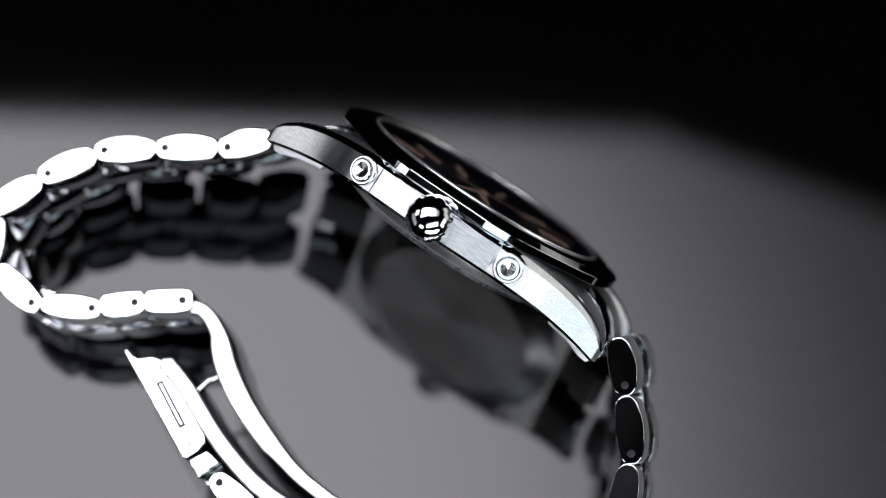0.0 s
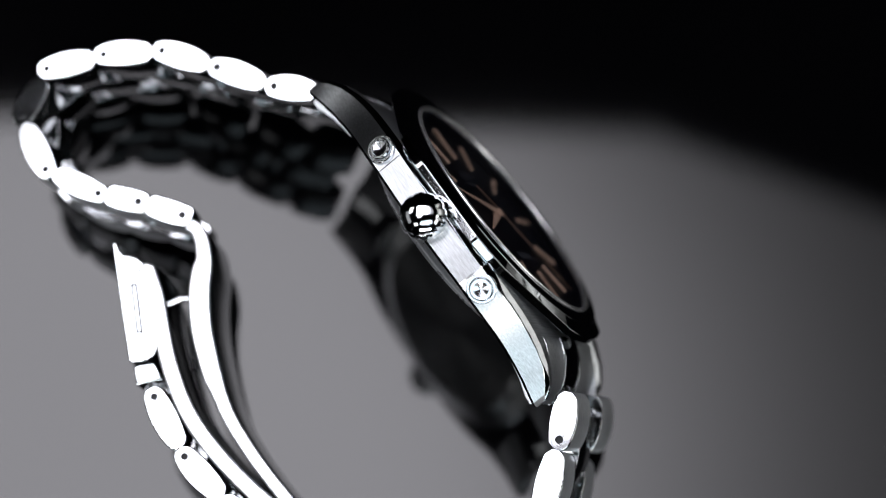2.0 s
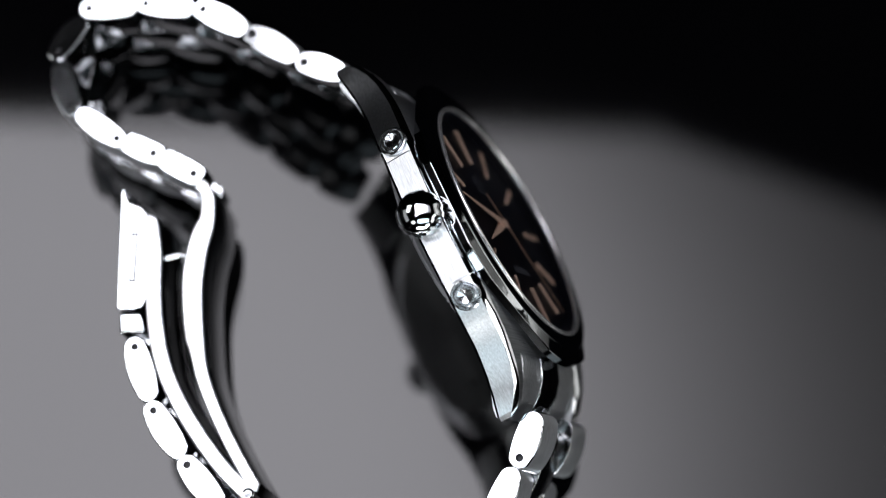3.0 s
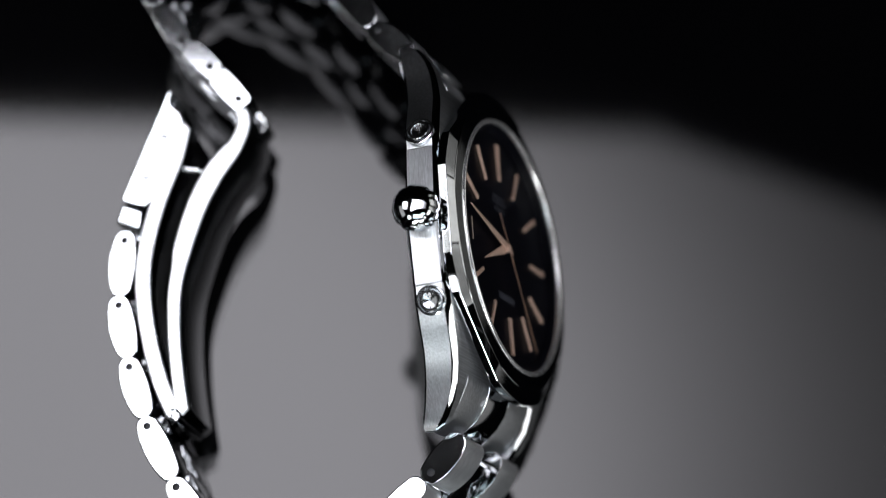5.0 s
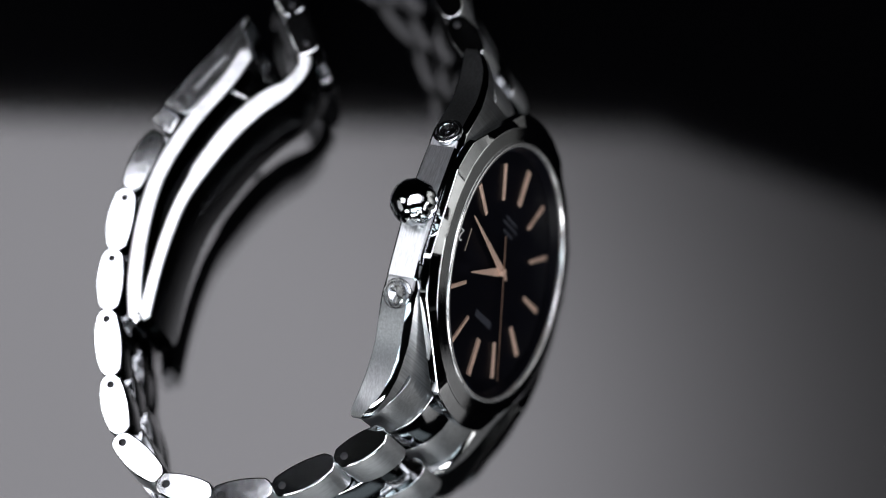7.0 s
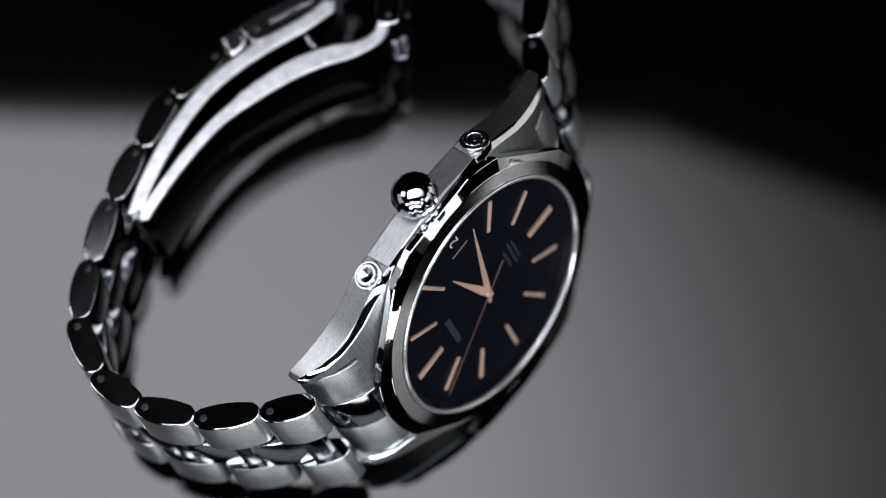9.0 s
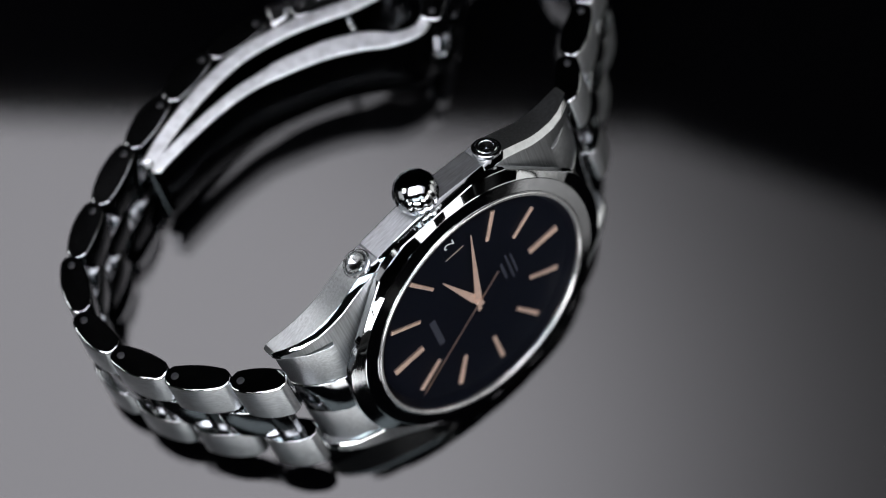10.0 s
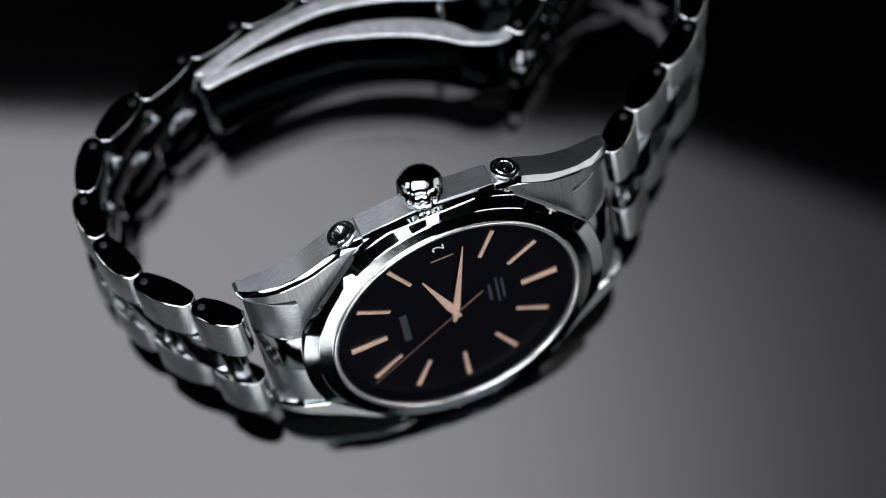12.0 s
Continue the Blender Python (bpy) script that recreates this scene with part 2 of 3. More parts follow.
def strip_light():
    """A low strip softbox behind the camera; the crown and the links mirror it."""
    root = tagged(new("strip_softbox"), "wide strip softbox on a stand facing the table", "studio light")
    root.matrix_basis = look((0.05, -0.85, 0.30), (0, 0, 0.03))
    bm = bmesh.new()
    bm.faces.new([bm.verts.new(p) for p in ((-380, -85, 0), (380, -85, 0), (380, 85, 0), (-380, 85, 0))])
    part("diffuser", mesh_of("diffuser", bm, STRIP_GLOW), root, label="glowing white diffuser cloth")
    bm = bmesh.new()
    vs = loft(bm, [[(-385, -90, -6), (385, -90, -6), (385, 90, -6), (-385, 90, -6)], [(-385, -90, 10), (385, -90, 10), (385, 90, 10), (-385, 90, 10)],
                   [(-120, -60, 160), (120, -60, 160), (120, 60, 160), (-120, 60, 160)]])
    cap(bm, [vs[-1]])
    part("hood", mesh_of("hood", bm, BOX_FABRIC), root, label="black fabric hood")
    stand(root, 0.055, -0.95, 0.28)


def stand(root, x, y, z):
    """A black floor stand under a light; its pose is in the world."""
    bm = lathe([(0.01, 0), (90, 0), (90, 8), (12, 14), (10, z * 1000 - 20), (0.01, z * 1000 - 20)], 20)
    ob = part("stand", mesh_of("stand", bm, BOX_FABRIC, 40), root, root.matrix_basis.inverted() @ pose(x, y, 0.0005), "black stand")
    return ob


def cool_panel():
    """A long panel light of cooler tint behind the camera; the lower lug mirrors it."""
    root = tagged(new("panel_light"), "long cool white panel light on a black stand", "studio light")
    root.matrix_basis = look((0.02, -0.50, 0.62), (0, 0, 0.03))
    bm = bmesh.new()
    bm.faces.new([bm.verts.new(p) for p in ((-330, -115, 0), (330, -115, 0), (330, 115, 0), (-330, 115, 0))])
    part("diffuser", mesh_of("diffuser", bm, PANEL_GLOW), root, label="glowing cool white front")
    part("housing", mesh_of("housing", prism([(-335, -120), (335, -120), (335, 120), (-335, 120)], 2, 40, 3), BOX_FABRIC), root, label="flat black housing")
    stand(root, 0.02, -0.56, 0.62)


def side_panel(x, y, z, wide, half, label):
    """A large dim diffuser standing beside the table; the bezel mirrors it as an even grey."""
    root = tagged(new("side_diffuser"), label, "diffuser screen")
    root.matrix_basis = look((x, y, z), (0, 0, z))
    bm = bmesh.new()
    bm.faces.new([bm.verts.new(p) for p in ((-wide / 2, -half, 0), (wide / 2, -half, 0), (wide / 2, half, 0), (-wide / 2, half, 0))])
    part("diffuser", mesh_of("diffuser", bm, SIDE_GLOW), root, label="softly lit white cloth")
    for name, a, b, c, d in (("frame_bar", -1, 1, half, half + 8), ("frame_bar", -1, 1, -half - 8, -half)):
        bm = prism([(a * wide / 2, c), (b * wide / 2, c), (b * wide / 2, d), (a * wide / 2, d)], -10, 10, 1)
        part(name, mesh_of(name, bm, BOX_FABRIC), root, label="black frame bar")


def flat_panel(x, y, z, wide, high, glow, label):
    """A flat panel light on a stand, facing the watch."""
    root = tagged(new("panel_light"), label, "studio light")
    root.matrix_basis = look((x, y, z), (0, 0, 0.03))
    a, b = wide / 2, high / 2
    bm = bmesh.new()
    bm.faces.new([bm.verts.new(p) for p in ((-a, -b, 0), (a, -b, 0), (a, b, 0), (-a, b, 0))])
    part("diffuser", mesh_of("diffuser", bm, glow), root, label="glowing white front")
    part("housing", mesh_of("housing", prism([(-a - 5, -b - 5), (a + 5, -b - 5), (a + 5, b + 5), (-a - 5, b + 5)], 2, 34, 3), BOX_FABRIC), root, label="flat black housing")
    stand(root, x * 1.08, y * 1.08, z)


def reflector(x, y, z, wide, high):
    """A white board on a stand beside the set, leaning back to catch the softbox."""
    root = tagged(new("reflector_board"), "matt white reflector board on a black stand", "reflector")
    root.matrix_basis = look((x, y, z), (0.0, 0.05, 0.30))
    bm = prism([(-wide / 2, -high / 2), (wide / 2, -high / 2), (wide / 2, high / 2), (-wide / 2, high / 2)], 0, 6, 1.0)
    part("board", mesh_of("board", bm, BOARD), root, label="matt white board")
    stand(root, x * 1.04, y * 1.04, z)


def round_lamp():
    root = tagged(new("round_lamp"), "small round studio lamp on a black stand", "studio light")
    root.matrix_basis = look((-0.515, -0.50, 0.477), (0, 0, 0.02))
    part("lens", mesh_of("lens", lathe([(0.01, 0), (105, 0)], 40), SPOT_GLOW), root, label="glowing round front")
    part("housing", mesh_of("housing", lathe([(114, -6), (114, 40), (60, 160), (0.01, 160)], 40), BOX_FABRIC, 30), root, label="black housing")
    stand(root, -0.60, -0.55, 0.42)


# ---- the watch ----
AX = Vector((-0.23537, -0.31108, 0.92078))      # towards 3 o'clock
AY = Vector((0.80534, -0.59279, 0.00558))      # towards 12 o'clock
AZ = Vector((0.54409, 0.74286, 0.39005))        # out of the dial
CENTRE = (7.28, 8.01, 8.05)
CASE = frame_of(CENTRE, AX, AY, AZ)
FACE = CASE             # dial, bezel and hands


TIP = 16              # the outline's points up to the lug tip


def case_flank():
    """One quarter of the plan, from the crown round a lug to twelve."""
    flank = [(20.8, 0.0), (20.6, 2.5), (20.25, 6.0), (19.9, 9.2), (19.75, 9.4), (19.75, 10.3), (19.7, 11.6), (18.9, 13.3), (17.8, 15.2), (16.5, 17.2),
             (15.6, 19.2), (14.8, 21.4), (14.2, 23.6), (13.75, 25.4), (13.4, 26.3), (12.8, 26.8), (12.0, 26.8), (11.5, 26.3), (11.35, 25.4),
             (11.3, 23.0), (11.3, 20.0), (10.8, 18.8), (6.0, 19.2), (3.0, 19.3)]
    return flank


def case_outline():
    """Plan of the case with its four lugs, counter-clockwise."""
    flank = case_flank()
    q1 = flank
    q2 = [(-x, y) for x, y in flank[::-1]]
    top = q1 + [(0.0, 19.3)] + q2[:-1]
    bottom = [(-x, -y) for x, y in q1] + [(0.0, -19.3)] + [(x, -y) for x, y in flank[::-1]][:-1]
    return top + bottom


def droop(y, reach, amount):
    a = max(0.0, abs(y) - reach) / (26.5 - reach)
    return amount * a ** 1.4 + (2.0 if amount > 2.7 else 0.3) * a ** 7


def case(root):
    out = case_outline()
    i1, i2, i3 = inset(out, 0.62), inset(out, 0.7), inset(out, 0.5)
    bm = bmesh.new()

    def level(ol, z, amount):
        return [(x, y, z - droop(y, 11.0, amount)) for x, y in ol]
    i0 = inset(out, 0.08)
    rings = [level(i3, -7.1, 2.55), level(out, -6.65, 2.55), level(out, -3.0, 2.75), level(i0, -2.88, 2.78), level(i1, -2.2, 3.08), level(i2, -2.15, 3.1)]
    vs = loft(bm, rings, [1, 0, 1, 1, 1])
    cap(bm, [vs[0]], 1)
    body = part("case_body", mesh_of("case_body", bm, [BRUSHED, POLISHED, BRUSHED_X], 24), root, CASE, "brushed steel case with polished chamfers and four lugs")
    tm = bmesh.new()
    # top: strips across the case, so that it bends towards the lug tips only
    k = len(case_flank())
    rim = i2[:k]
    outer = [p for i, p in enumerate(rim) if i < TIP]
    inner = [p for i, p in enumerate(rim) if i >= TIP][::-1]

    def at(line, y):
        ys = [p[1] for p in line]
        if y <= ys[0]:
            return line[0][0]
        for p, q in zip(line, line[1:]):
            if p[1] <= y <= q[1]:
                return p[0] + (q[0] - p[0]) * (y - p[1]) / max(1e-6, q[1] - p[1])
        return line[-1][0]
    inner = [p for p in inner if p[1] > 18.9]
    y_in = min(p[1] for p in inner)
    levels_y = sorted({p[1] for p in outer} | {p[1] for p in inner} | {y_in - 0.01})
    for sy in (1, -1):
        for sx in (1, -1):
            last = None
            for y in levels_y:
                xo, xi = at(outer, y), (at(sorted(inner, key=lambda p: p[1]), y) if y >= y_in else 0.0)
                z = -2.15 - droop(y, 11.0, 3.1)
                row = [tm.verts.new((sx * x, sy * y, z)) for x in (xi, (xi + xo) / 2, xo)]
                if last:
                    for i in range(2):
                        tm.faces.new((last[i], last[i + 1], row[i + 1], row[i]))
                last = row
    bmesh.ops.remove_doubles(tm, verts=tm.verts, dist=0.005)
    part("case_top", mesh_of("case_top", tm, BRUSHED_X, 24), root, CASE, "brushed steel top of the case and lugs")
    # caseback
    prof = [(0.01, -9.8), (14.0, -9.8), (14.4, -9.7), (14.9, -9.2), (16.4, -8.9), (17.3, -8.5), (17.9, -8.1), (18.1, -7.9), (18.7, -7.7), (19.2, -7.1), (19.35, -6.6), (19.2, -6.2)]
    part("case_back", mesh_of("case_back", lathe(prof, 128), SATIN_BACK, 35), root, CASE, "satin steel case back with polished rim")
    return body


CORNERS = [radians(a) for a in (-156, -104, -76, -24, 24, 76, 104, 156)]


def facet(a, corner_r=22.9):
    """Radius of the eight-cornered bezel rim at an angle."""
    a = (a + math.pi) % (2 * math.pi) - math.pi
    cs = CORNERS + [CORNERS[0] + 2 * math.pi]
    if a < CORNERS[0]:
        a += 2 * math.pi
    for lo, hi in zip(cs, cs[1:]):
        if lo <= a <= hi:
            return corner_r * math.cos((hi - lo) / 2) / math.cos(a - (hi + lo) / 2)
    return corner_r


def bezel(root):
    n = 360
    rim_r = 21.8
    bm = bmesh.new()

    def ring(fn, z):
        return [(fn(2 * math.pi * i / n) * math.cos(2 * math.pi * i / n), fn(2 * math.pi * i / n) * math.sin(2 * math.pi * i / n), z) for i in range(n)]
    rings = [ring(lambda a: min(facet(a), rim_r) - 1.6, -2.12), ring(lambda a: min(facet(a), rim_r) - 0.12, -2.06), ring(lambda a: min(facet(a), rim_r), -1.96),
             ring(lambda a: min(facet(a), rim_r), -1.02), ring(lambda a: min(facet(a), rim_r) - 0.04, -0.94), ring(lambda a: min(facet(a), rim_r) - 0.1, -0.89),
             ring(lambda a: 19.95, -0.36), ring(lambda a: 19.88, -0.31), ring(lambda a: 19.78, -0.27),
             ring(lambda a: 18.05, -0.06), ring(lambda a: 17.98, -0.03), ring(lambda a: 17.9, -0.02), ring(lambda a: 17.9, -0.6)]
    loft(bm, rings)
    part("bezel", mesh_of("bezel", bm, POLISHED, 9), root, FACE, "polished faceted steel bezel")
    prof = [(17.89, -0.5), (17.89, 0.05), (17.8, 0.2), (17.6, 0.28), (17.4, 0.22), (17.25, 0.08), (17.2, -0.1), (17.2, -0.9)]
    part("crystal_rim", mesh_of("crystal_rim", lathe(prof, 120), RIM, 60), root, FACE, "bright thin rim round the crystal")
    prof = [(0.01, 0.02), (16.8, 0.02), (17.24, -0.05)]
    c = part("crystal", mesh_of("crystal", lathe(prof, 96), CRYSTAL, 30), root, FACE, "clear coated watch crystal")
    c.visible_shadow = False
    prof = [(17.25, -0.3), (16.9, -0.8), (16.5, -1.65)]
    part("dial_ring", mesh_of("dial_ring", lathe(prof, 96), DIAL, 30), root, FACE, "black sloping ring round the dial")


DIAL_Z = -1.6


def bar(w0, w1, r0, r1, h, bevel=0.12):
    """A tapered baton from radius r0 (width w0) to r1 (width w1)."""
    return prism([(r0, -w0 / 2), (r1, -w1 / 2), (r1, w1 / 2), (r0, w0 / 2)], 0, h, bevel)


def dial(root):
    prof = [(0.01, DIAL_Z), (17.0, DIAL_Z)]
    d = part("dial", mesh_of("dial", lathe(prof, 96), DIAL, 30), root, FACE, "black dial with rose gold markers")
    lift = DIAL_Z * MM
    baton = mesh_of("hour_marker", bar(0.52, 0.66, 9.9, 14.9, 0.35), ROSE)
    wide = mesh_of("hour_marker_wide", bar(0.85, 1.05, 9.9, 15.1, 0.4), ROSE)
    for h in range(1, 13):
        if h == 3:
            continue
        part("hour_marker", wide if h in (6, 12) else baton, d, pose(0, 0, lift, 0, 0, 90 - 30 * h), "rose gold hour marker")
    # printed logo as a plain bar pair, and the small print near six
    for name, x, y, w, l in (("logo", 0.1, 7.1, 1.0, 5.6), ("small_print", 0.4, -5.4, 0.45, 3.4), ("small_print", 0.4, -6.5, 0.35, 5.2), ("small_print", 0.4, -7.3, 0.35, 4.2)):
        q = prism([(x - l / 2, y - w / 2), (x + l / 2, y - w / 2), (x + l / 2, y + w / 2), (x - l / 2, y + w / 2)], DIAL_Z + 0.01, DIAL_Z + 0.05, 0.01)
        part(name, mesh_of(name, q, PRINT), d)
    # date window
    fr = prism([(11.3, -1.6), (15.2, -1.6), (15.2, 1.6), (11.3, 1.6)], DIAL_Z + 0.005, DIAL_Z + 0.05, 0.01)
    win = part("date_window", mesh_of("date_window", fr, DIAL), d, label="black date window with one thin bright edge")
    fr = prism([(11.3, -1.6), (11.42, -1.6), (11.42, 1.6), (11.3, 1.6)], DIAL_Z + 0.05, DIAL_Z + 0.2, 0.02)
    part("window_edge", mesh_of("window_edge", fr, FRAME), win)
    cu = bpy.data.curves.new("date", "FONT")
    cu.body, cu.size, cu.align_x, cu.align_y, cu.extrude = "2", 2.4 * MM, "CENTER", "CENTER", 0.01 * MM
    tmp = bpy.data.objects.new("date_tmp", cu)
    me = bpy.data.meshes.new_from_object(tmp)
    bpy.data.objects.remove(tmp)
    me.materials.append(WHITE)
    part("date_number", me, win, pose(13.5 * MM, 0.1 * MM, (DIAL_Z + 0.06) * MM, 0, 0, 0))
    # hands
    def hand(name, pts, z, h, ang, label):
        part(name, mesh_of(name, prism(pts, 0, h, 0.03), ROSE_POLISHED if "second" in name else ROSE), root, FACE @ pose(0, 0, z * MM, 0, 0, ang), label)
    hand("hour_hand", [(-1.6, -0.25), (1.0, -0.62), (9.0, -0.1), (9.2, 0), (9.0, 0.1), (1.0, 0.62), (-1.6, 0.25)], -1.2, 0.16, 22, "tapered rose gold hour hand")
    hand("minute_hand", [(-1.8, -0.25), (1.0, -0.54), (13.0, -0.08), (13.2, 0), (13.0, 0.08), (1.0, 0.54), (-1.8, 0.25)], -0.95, 0.16, -13, "tapered rose gold minute hand")
    hand("second_hand", [(-5.0, -0.18), (-3.6, -0.15), (0, -0.1), (15.3, -0.05), (15.3, 0.05), (0, 0.1), (-3.6, 0.15), (-5.0, 0.18)], -0.72, 0.1, 120.5, "thin rose gold second hand")
    part("hand_hub", mesh_of("hand_hub", lathe([(0.01, -0.5), (0.45, -0.5), (0.55, -0.6), (0.6, -1.6)], 24), ROSE, 30), root, FACE)


def crown(root):
    """A ball-shaped fluted crown on a short neck; its axis runs to 3 o'clock."""
    m = CASE @ pose(20.2 * MM, 0, -4.65 * MM, 0, 90, 0)
    prof = [(1.7, -0.5), (1.8, 0.25), (2.35, 0.6), (2.8, 1.3), (3.05, 2.1), (3.12, 2.8), (3.0, 3.5), (2.7, 4.15), (2.2, 4.65), (1.5, 5.05), (0.8, 5.25), (0.01, 5.3)]
    depth = [0, 0.02, 0.05, 0.06, 0.06, 0.05, 0.035, 0.02, 0.006, 0, 0, 0]
    depth = [d[0] for d in smooth_path([(d, 0.0) for d in depth], 4)]
    prof = smooth_path(prof, 4)
    bm = lathe(prof, 192, lambda a, k: 1 - max(0.0, depth[k]) * (0.5 - 0.5 * math.cos(12 * a)) ** 3)
    part("crown", mesh_of("crown", bm, POLISHED, 40), root, m, "mirror-polished fluted ball crown")


def pusher(root):
    prof = [(2.0, -0.4), (2.0, 0.12), (1.86, 0.2), (1.66, 0.2), (1.62, -0.15), (1.5, -0.2), (1.48, 0.38), (1.36, 0.5), (1.05, 0.5), (0.98, 0.38), (0.9, 0.36), (0.12, 0.16), (0.01, 0.16)]
    me = mesh_of("pusher", lathe(prof, 48), PUSHER, 30)
    for y, x, rz in ((11.54, 19.75, 17), (-11.54, 19.75, -17)):
        part("pusher", me, root, CASE @ pose(x * MM, y * MM, -4.7 * MM, 0, 0, rz) @ pose(0, 0, 0, 0, 90, 0), "small round recessed pusher")


# Pin holes along the top rim of the bracelet, from each lug to the clasp.
LOW = [(23.7, -14.1, 14.9), (24.7, -21.7, 13.7), (25.4, -30.5, 11.9), (23.5, -38.5, 10.1), (19.2, -44.8, 8.3), (11.4, -48.6, 6.6), (2.9, -47.7, 5.2), (-6.4, -45.5, 4.2), (-14.7, -42.2, 3.5), (-22.7, -37.9, 2.8), (-29.6, -31.5, 3.1)]
HIGH = [(-20.9, 14.5, 12.4), (-28.4, 13.4, 11.1), (-37.1, 14.1, 9.3), (-45.7, 14.3, 8.1), (-53.6, 11.5, 6.5), (-60.8, 7.4, 4.6), (-61.8, -0.0, 3.2), (-55.6, -6.2, 3.3), (-47.1, -7.3, 4.6), (-41.1, -6.9, 5.8), (-34.4, -6.9, 6.2)]
BRACE_UP = Vector((-0.0782, -0.1018, 0.9917)).normalized()


def link_outline(l, thick=3.75, lens=0.42, side=1):
    """Lens shape of a link seen from the side, with blunt rounded ends; x along the bracelet, y outwards."""
    a, n = l / 2, 10
    upper = []
    for i in range(n + 1):
        s = 1 - 2 * i / n
        upper.append((a * s, 0.5 * thick * (1 - lens * s * s) + 0.12 * (1 - s * s)))
    lower = [(-x, -0.5 * thick * (1 - lens * 0.75 * (x / a) ** 2)) for x, y in upper]
    k = 0.35
    pts = [(a, upper[0][1] - 0.7), (a - 0.12, upper[0][1] - k)] + [(a - 0.4, upper[0][1])] + upper[1:-1] + [(-a + 0.4, upper[-1][1]), (-a + 0.12, upper[-1][1] - k), (-a, upper[-1][1] - 0.7)]
    pts += [(-a, -upper[-1][1] + 0.7), (-a + 0.12, -upper[-1][1] + k), (-a + 0.4, -upper[-1][1])] + lower[1:-1] + [(a - 0.4, -upper[0][1]), (a - 0.12, -upper[0][1] + k), (a, -upper[0][1] + 0.7)]
    return [(x, y * side) for x, y in pts]


def bracelet(root, holes, outward, short_last, lean):
    """Links from the lug along the pin holes. outward: +1 where the outer side lies to the left of the way."""
    n = len(holes) - 1
    mids = []
    for i in range(n):
        a, b = Vector(holes[i]), Vector(holes[i + 1])
        t = min(1.0, (i + 0.5) / 4)
        up = AX.lerp(BRACE_UP, t ** 0.8)
        up.x -= lean.get(i, 0.0)
        up.normalize()
        way = (b - a)
        span = way.length
        way.normalize()
        way = (way - up * way.dot(up)).normalized()
        side = up.cross(way) * outward
        width = 21.6 + (16.4 - 21.6) * min(1.0, i / (n - 1))
        l = span + 0.1
        mid = (a + b) / 2 + way * 1.25
        thick = 3.75 if not (short_last and i >= n - 3) else 3.4
        ow = width * 0.335
        x_axis = way
        y_axis = up.cross(way)
        boxy = short_last and i >= n - 2
        ol = link_outline(l, thick, 0.16 if boxy else 0.42, outward)
        # The pin hole's floor is painted near-black for the shade in it.
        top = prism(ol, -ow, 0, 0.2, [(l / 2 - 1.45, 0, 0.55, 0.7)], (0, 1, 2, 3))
        bot = prism(ol, -width, -width + ow, 0.1, (), (0, 1, 2, 3))
        m = frame_of(mid, x_axis, y_axis, up)
        mats = [BRUSHED_Z, LINK_SIDE, POLISHED, RECESS_SHADE, SHADED_STEEL]
        # Faces turned into the loop get steel with the shade painted in.
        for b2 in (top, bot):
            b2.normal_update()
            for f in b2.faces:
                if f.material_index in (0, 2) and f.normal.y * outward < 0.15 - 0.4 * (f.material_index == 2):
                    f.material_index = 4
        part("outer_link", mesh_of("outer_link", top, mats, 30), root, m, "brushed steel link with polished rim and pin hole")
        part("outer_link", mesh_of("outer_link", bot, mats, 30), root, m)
        mids.append((mid, way, up, width, ow, y_axis, l, outward))
    for k in range(n):
        mid, way, up, width, ow, y_axis, l, sgn = mids[k]
        # the centre link bridges this link and the next
        if short_last and k == n - 1:
            break
        if k + 1 < n:
            m2 = mids[k + 1]
            c = (mid + m2[0]) / 2
            w = (way + m2[1]).normalized()
            u = (up + m2[2]).normalized()
        else:
            c, w, u = mid + way * l / 2, way, up
        w = (w - u * w.dot(u)).normalized()
        ya = u.cross(w)
        ol = link_outline(8.3, 3.0, 0.3, sgn)
        bm = prism(ol, -width + ow + 0.12, -ow - 0.12, 0.14, (), (0, 1, 1, 1))
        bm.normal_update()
        # Inward faces of the centre link carry shade in their colour.
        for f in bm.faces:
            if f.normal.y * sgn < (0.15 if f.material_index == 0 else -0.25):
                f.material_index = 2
        part("centre_link", mesh_of("centre_link", bm, [SATIN, POLISHED, SHADED_STEEL], 30), root, frame_of(c, w, ya, u), "polished steel centre link")
        # a narrow connecting bar behind it, its shade put into the colour
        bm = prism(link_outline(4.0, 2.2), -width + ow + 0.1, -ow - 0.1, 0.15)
        part("link_bar", mesh_of("link_bar", bm, [SHADED_STEEL], 30), root, frame_of(mid, way, y_axis, up))


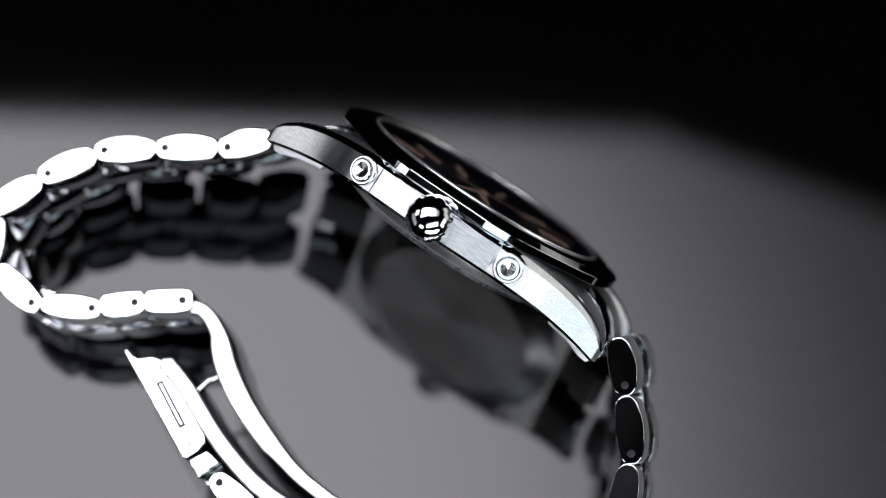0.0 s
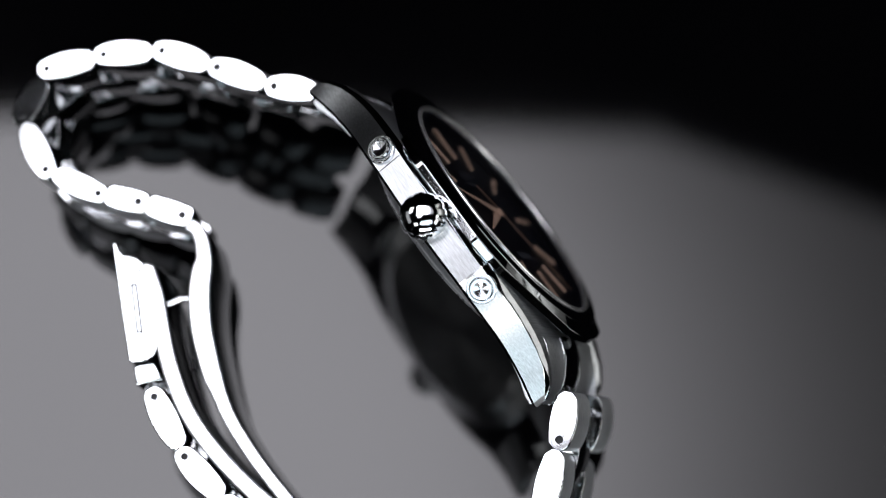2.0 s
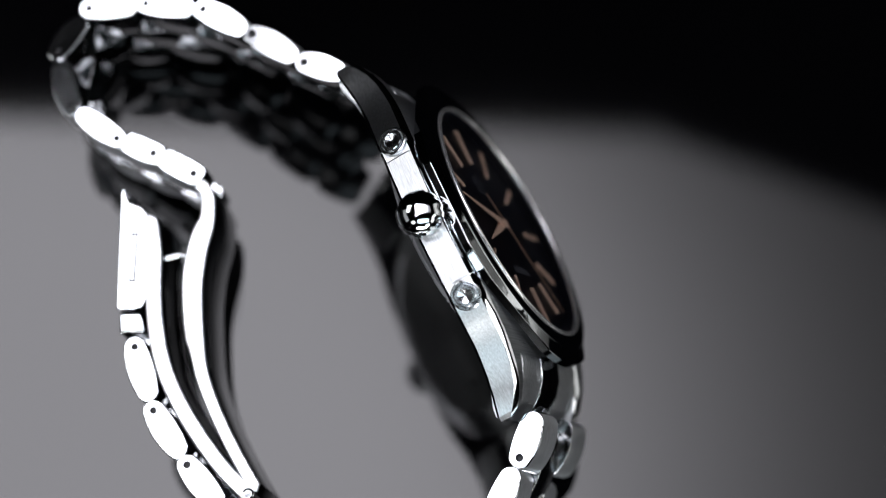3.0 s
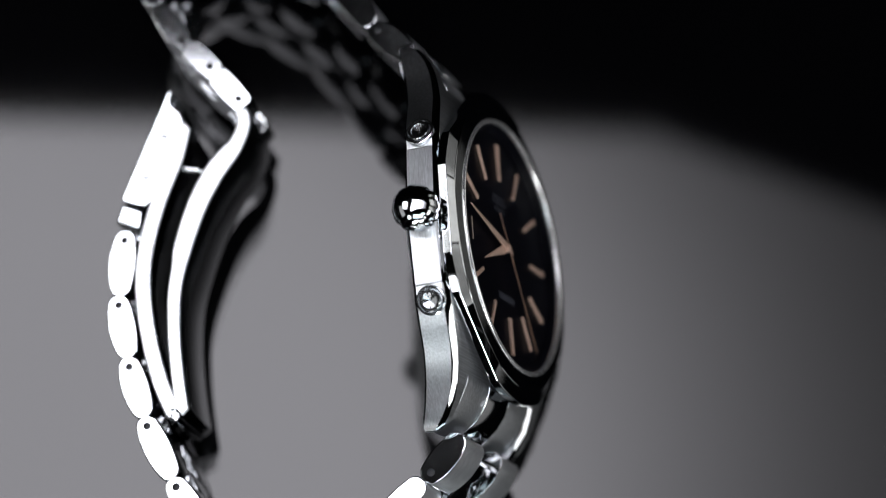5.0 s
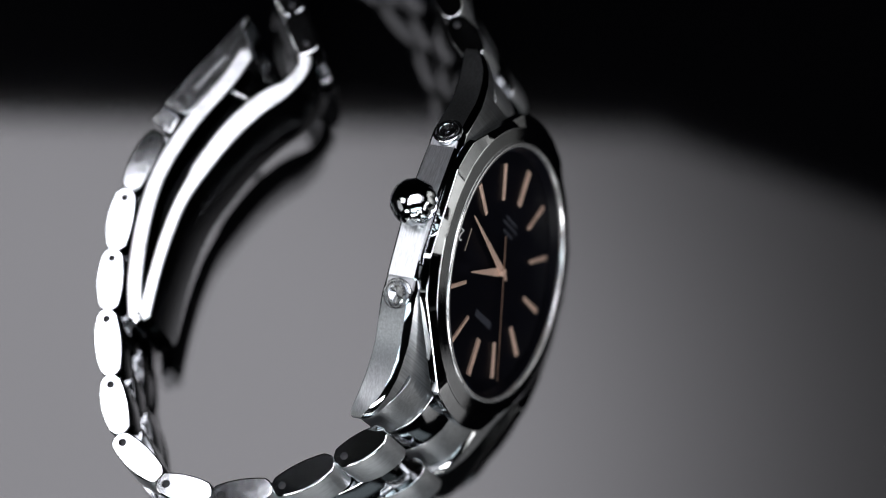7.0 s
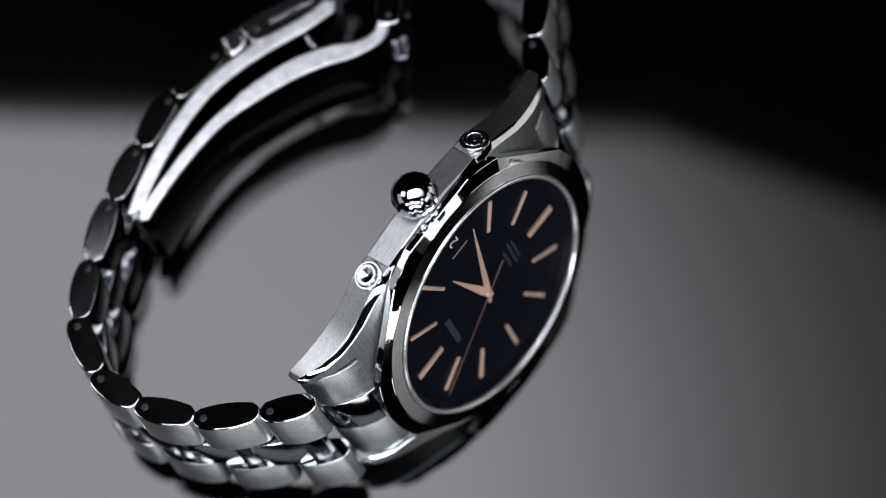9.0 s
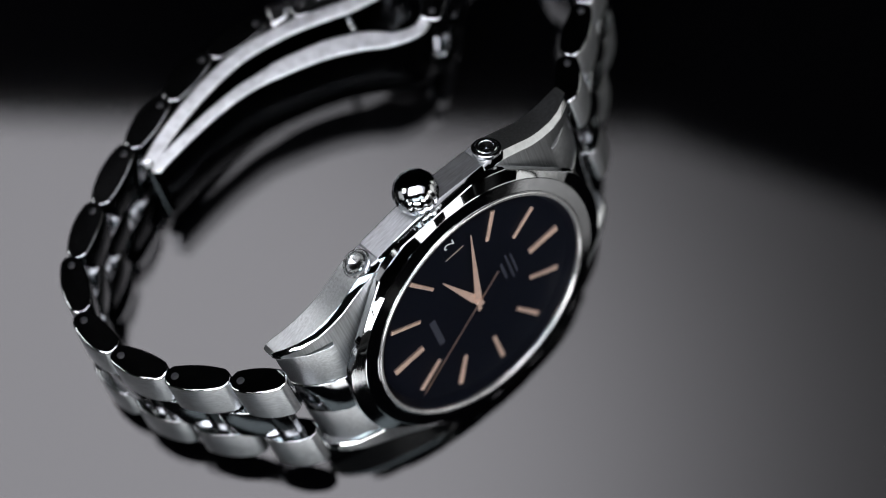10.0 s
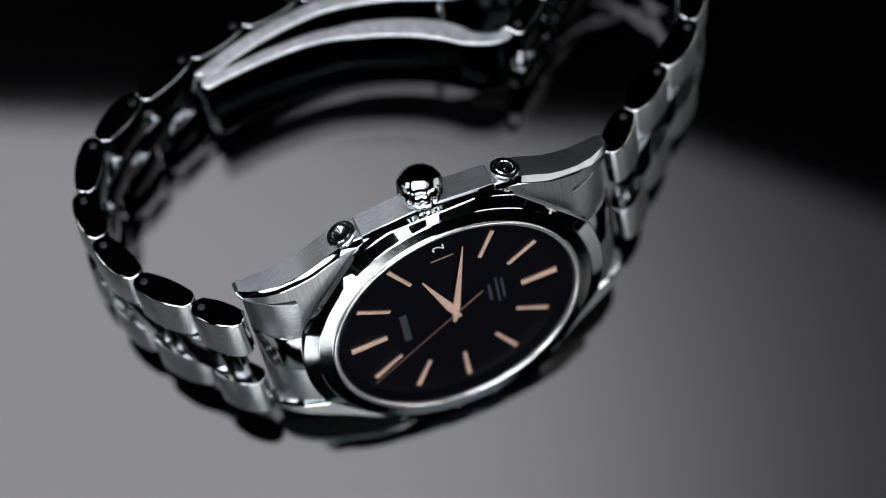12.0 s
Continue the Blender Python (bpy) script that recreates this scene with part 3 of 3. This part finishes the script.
def end_link(root, sign):
    """The solid piece between two lugs: two shoulders and a recessed middle."""
    side = [(18.6, -9.1), (22.0, -9.7), (24.4, -10.5), (25.6, -10.6), (26.2, -9.8), (25.8, -8.2), (24.7, -6.6), (23.0, -5.1), (20.8, -3.9), (18.6, -3.5)]
    mid = [(18.4, -8.4), (23.4, -9.6), (25.2, -10.6), (26.2, -10.2), (26.2, -9.0), (25.4, -7.4), (24.1, -5.8), (22.4, -4.5), (20.4, -3.7), (18.4, -3.3)]
    # outline lies in (Y, Z); the prism axis is X
    turn = Matrix(((0, 0, 1, 0), (1, 0, 0, 0), (0, 1, 0, 0), (0, 0, 0, 1)))
    flip = Matrix.Rotation(math.pi, 4, "Z") if sign < 0 else Matrix()
    for x0, x1, ol, mats, lab in ((3.7, 10.95, side, [BRUSHED_X, SATIN], "brushed steel end link shoulder"),
                                  (-10.95, -3.7, side, [BRUSHED_X, SATIN], ""), (-3.6, 3.6, mid, [POLISHED, POLISHED], "polished end link middle")):
        bm = prism(ol, x0, x1, 0.12, (), (0, 0, 0, 0))
        part("end_link", mesh_of("end_link", bm, mats, 30), root, CASE @ flip @ turn, lab)


def clasp(root):
    """The open folding clasp: cover, end piece and two curved blades."""
    up = BRACE_UP
    base = Vector((-33.41, -26.01, 3.15))
    x = Vector((1, 0, 0))
    x = (x - up * x.dot(up)).normalized()
    y = up.cross(x)
    m = frame_of(base, x, y, up)

    def flat(px, py):
        """Plan point in the clasp's plane."""
        d = Vector((px, py, 0)) - Vector((base.x, base.y, 0))
        d.z = -(up.x * d.x + up.y * d.y) / up.z
        return (d.dot(x), d.dot(y))
    cover = [flat(*p) for p in ((-42.7, -13.3), (-42.2, -13.0), (-41.4, -14.0), (-40.7, -14.4), (-38.8, -14.2), (-37.5, -14.7), (-36.7, -15.7), (-31.4, -25.2), (-31.4, -26.2), (-32.2, -27.1), (-33.9, -28.2), (-34.5, -28.1))]
    body = part("clasp_cover", mesh_of("clasp_cover", prism(cover, -16.4, 0.3, 0.2), SATIN, 30), root, m, "satin steel folding clasp cover")
    slot = [flat(*p) for p in ((-38.2, -17.9), (-37.3, -17.5), (-34.0, -23.8), (-34.9, -24.2))]
    # Thin dark plate on the cover, put in for shade round the button.
    rim = prism(slot, 0.28, 0.33, 0.02)
    part("clasp_slot_shade", mesh_of("clasp_slot_shade", rim, RECESS_SHADE), body)
    inner = inset(ccw(slot), 0.34)
    part("push_button", mesh_of("push_button", prism(inner, 0.3, 0.42, 0.04), SATIN), body, label="flush push button")
    for p in ((-38.2, -15.8), (-33.5, -25.9)):
        q = flat(*p)
        # Dark disc under each rivet, drawn for the shade of a groove.
        groove = part("rivet_groove_shade", mesh_of("rivet_groove_shade", lathe([(0.01, 0.315), (0.58, 0.315), (0.6, 0.25)], 20), RECESS_SHADE, 30), body, pose(q[0] * MM, q[1] * MM, 0))
        part("rivet", mesh_of("rivet", lathe([(0.01, 0.35), (0.4, 0.35), (0.45, 0.3)], 20), POLISHED, 30), body, pose(q[0] * MM, q[1] * MM, 0))
    end = [flat(*p) for p in ((-33.8, -28.6), (-32.4, -30.8), (-29.3, -29.0), (-31.2, -27.1))]
    part("clasp_end_piece", mesh_of("clasp_end_piece", prism(end, -16.0, 0.1, 0.3), SATIN, 30), root, m, "satin steel end piece of the clasp")
    a = smooth_path([flat(*p) for p in ((-36.8, -15.2), (-34.1, -18.6), (-31.2, -23.5), (-28.4, -27.6), (-24.5, -32.0), (-20.1, -35.3), (-15.1, -38.1), (-9.8, -40.4), (-5.2, -41.7))])
    # The blade's walls are coloured darker than its top, standing for shade.
    part("inner_blade", mesh_of("inner_blade", sweep(a, [1.15] * len(a), -13.5, 0.6), [BLADE, SHADED_STEEL], 40), root, m, "curved steel folding blade")
    b = smooth_path([flat(*p) for p in ((-33.3, -7.6), (-32.0, -8.0), (-30.7, -9.4), (-29.3, -12.3), (-28.4, -15.9), (-26.4, -20.5), (-23.1, -25.6), (-19.4, -30.3), (-14.8, -34.2), (-9.8, -37.6), (-4.9, -40.5))])
    half, wide = [], []
    for i in range(len(b)):
        u = i / (len(b) - 1)
        rise = max(0.0, min(1.0, (u - 0.27) / 0.04, (0.66 - u) / 0.04))
        half.append(0.95 + 0.35 * math.exp(-((u - 0.45) / 0.2) ** 2))
        wide.append(0.95 + 0.3 * math.exp(-((u - 0.45) / 0.2) ** 2) + 0.5 * rise)
    # Side walls again in the dark steel that has the shade in its colour.
    part("outer_blade", mesh_of("outer_blade", sweep(b, half, -13.5, 0.6, wide=wide), [BLADE, SHADED_STEEL], 40), root, m, "curved steel folding blade with raised middle")
    for p, q2, r in (((-33.3, -19.3), (-31.1, -17.4), 0.55), ((-31.3, -17.5), (-29.0, -16.7), 0.35)):
        u, v = Vector(flat(*p)), Vector(flat(*q2))
        d = v - u
        bm = lathe([(0.01, 0), (r, 0), (r, d.length), (0.01, d.length)], 16)
        tilt = Vector((d.x, d.y, 0)).to_track_quat("Z", "Y").to_matrix().to_4x4()
        part("catch_pin", mesh_of("catch_pin", bm, SATIN, 40), root, m @ Matrix.Translation((u.x * MM, u.y * MM, -1.6 * MM)) @ tilt, "small steel catch pin")
    q = flat(-5.2, -41.7)
    bm = lathe([(0.01, 0.6), (0.5, 0.6), (0.56, 0.75), (0.7, 0.78), (0.85, 0.62), (0.85, -13.8), (0.01, -13.8)], 24)
    part("hinge_pin", mesh_of("hinge_pin", bm, POLISHED, 30), root, m @ pose(q[0] * MM, q[1] * MM, 0), "round hinge pin")


setting()
softbox()
strip_light()
round_lamp()
cool_panel()
flat_panel(0.56, -0.29, 0.33, 390, 240, KEY_GLOW, "white panel light on a black stand beside the table")
flat_panel(-0.57, 0.14, 0.45, 240, 200, BACK_GLOW, "small white panel light on a stand behind the watch")
side_panel(0.62, 0.17, 0.2, 480, 190, "large dim white diffuser screen standing on the table")
reflector(-0.52, -0.05, 0.22, 360, 200)
WATCH = tagged(new("wristwatch"), "steel wristwatch with black dial, lying on its side, clasp open", "wristwatch")
case(WATCH)
bezel(WATCH)
dial(WATCH)
crown(WATCH)
pusher(WATCH)
end_link(WATCH, 1)
end_link(WATCH, -1)
bracelet(WATCH, LOW, 1, False, {1: 0.02, 2: 0.05, 3: 0.08, 4: 0.08, 5: 0.04})
bracelet(WATCH, HIGH, -1, True, {0: -0.06, 4: 0.02, 5: 0.07, 6: 0.05})
clasp(WATCH)


def motions():
    """The table turns the watch clockwise at an even pace."""
    turns = ((0.0, 0.00), (2.5, 25.04), (5.5, 55.79), (8.0, 81.07), (10.0, 101.25), (12.0, 121.40))
    walk(WATCH, [(t, pose(0, 0, 0, 0, 0, -a)) for t, a in turns])


motions()
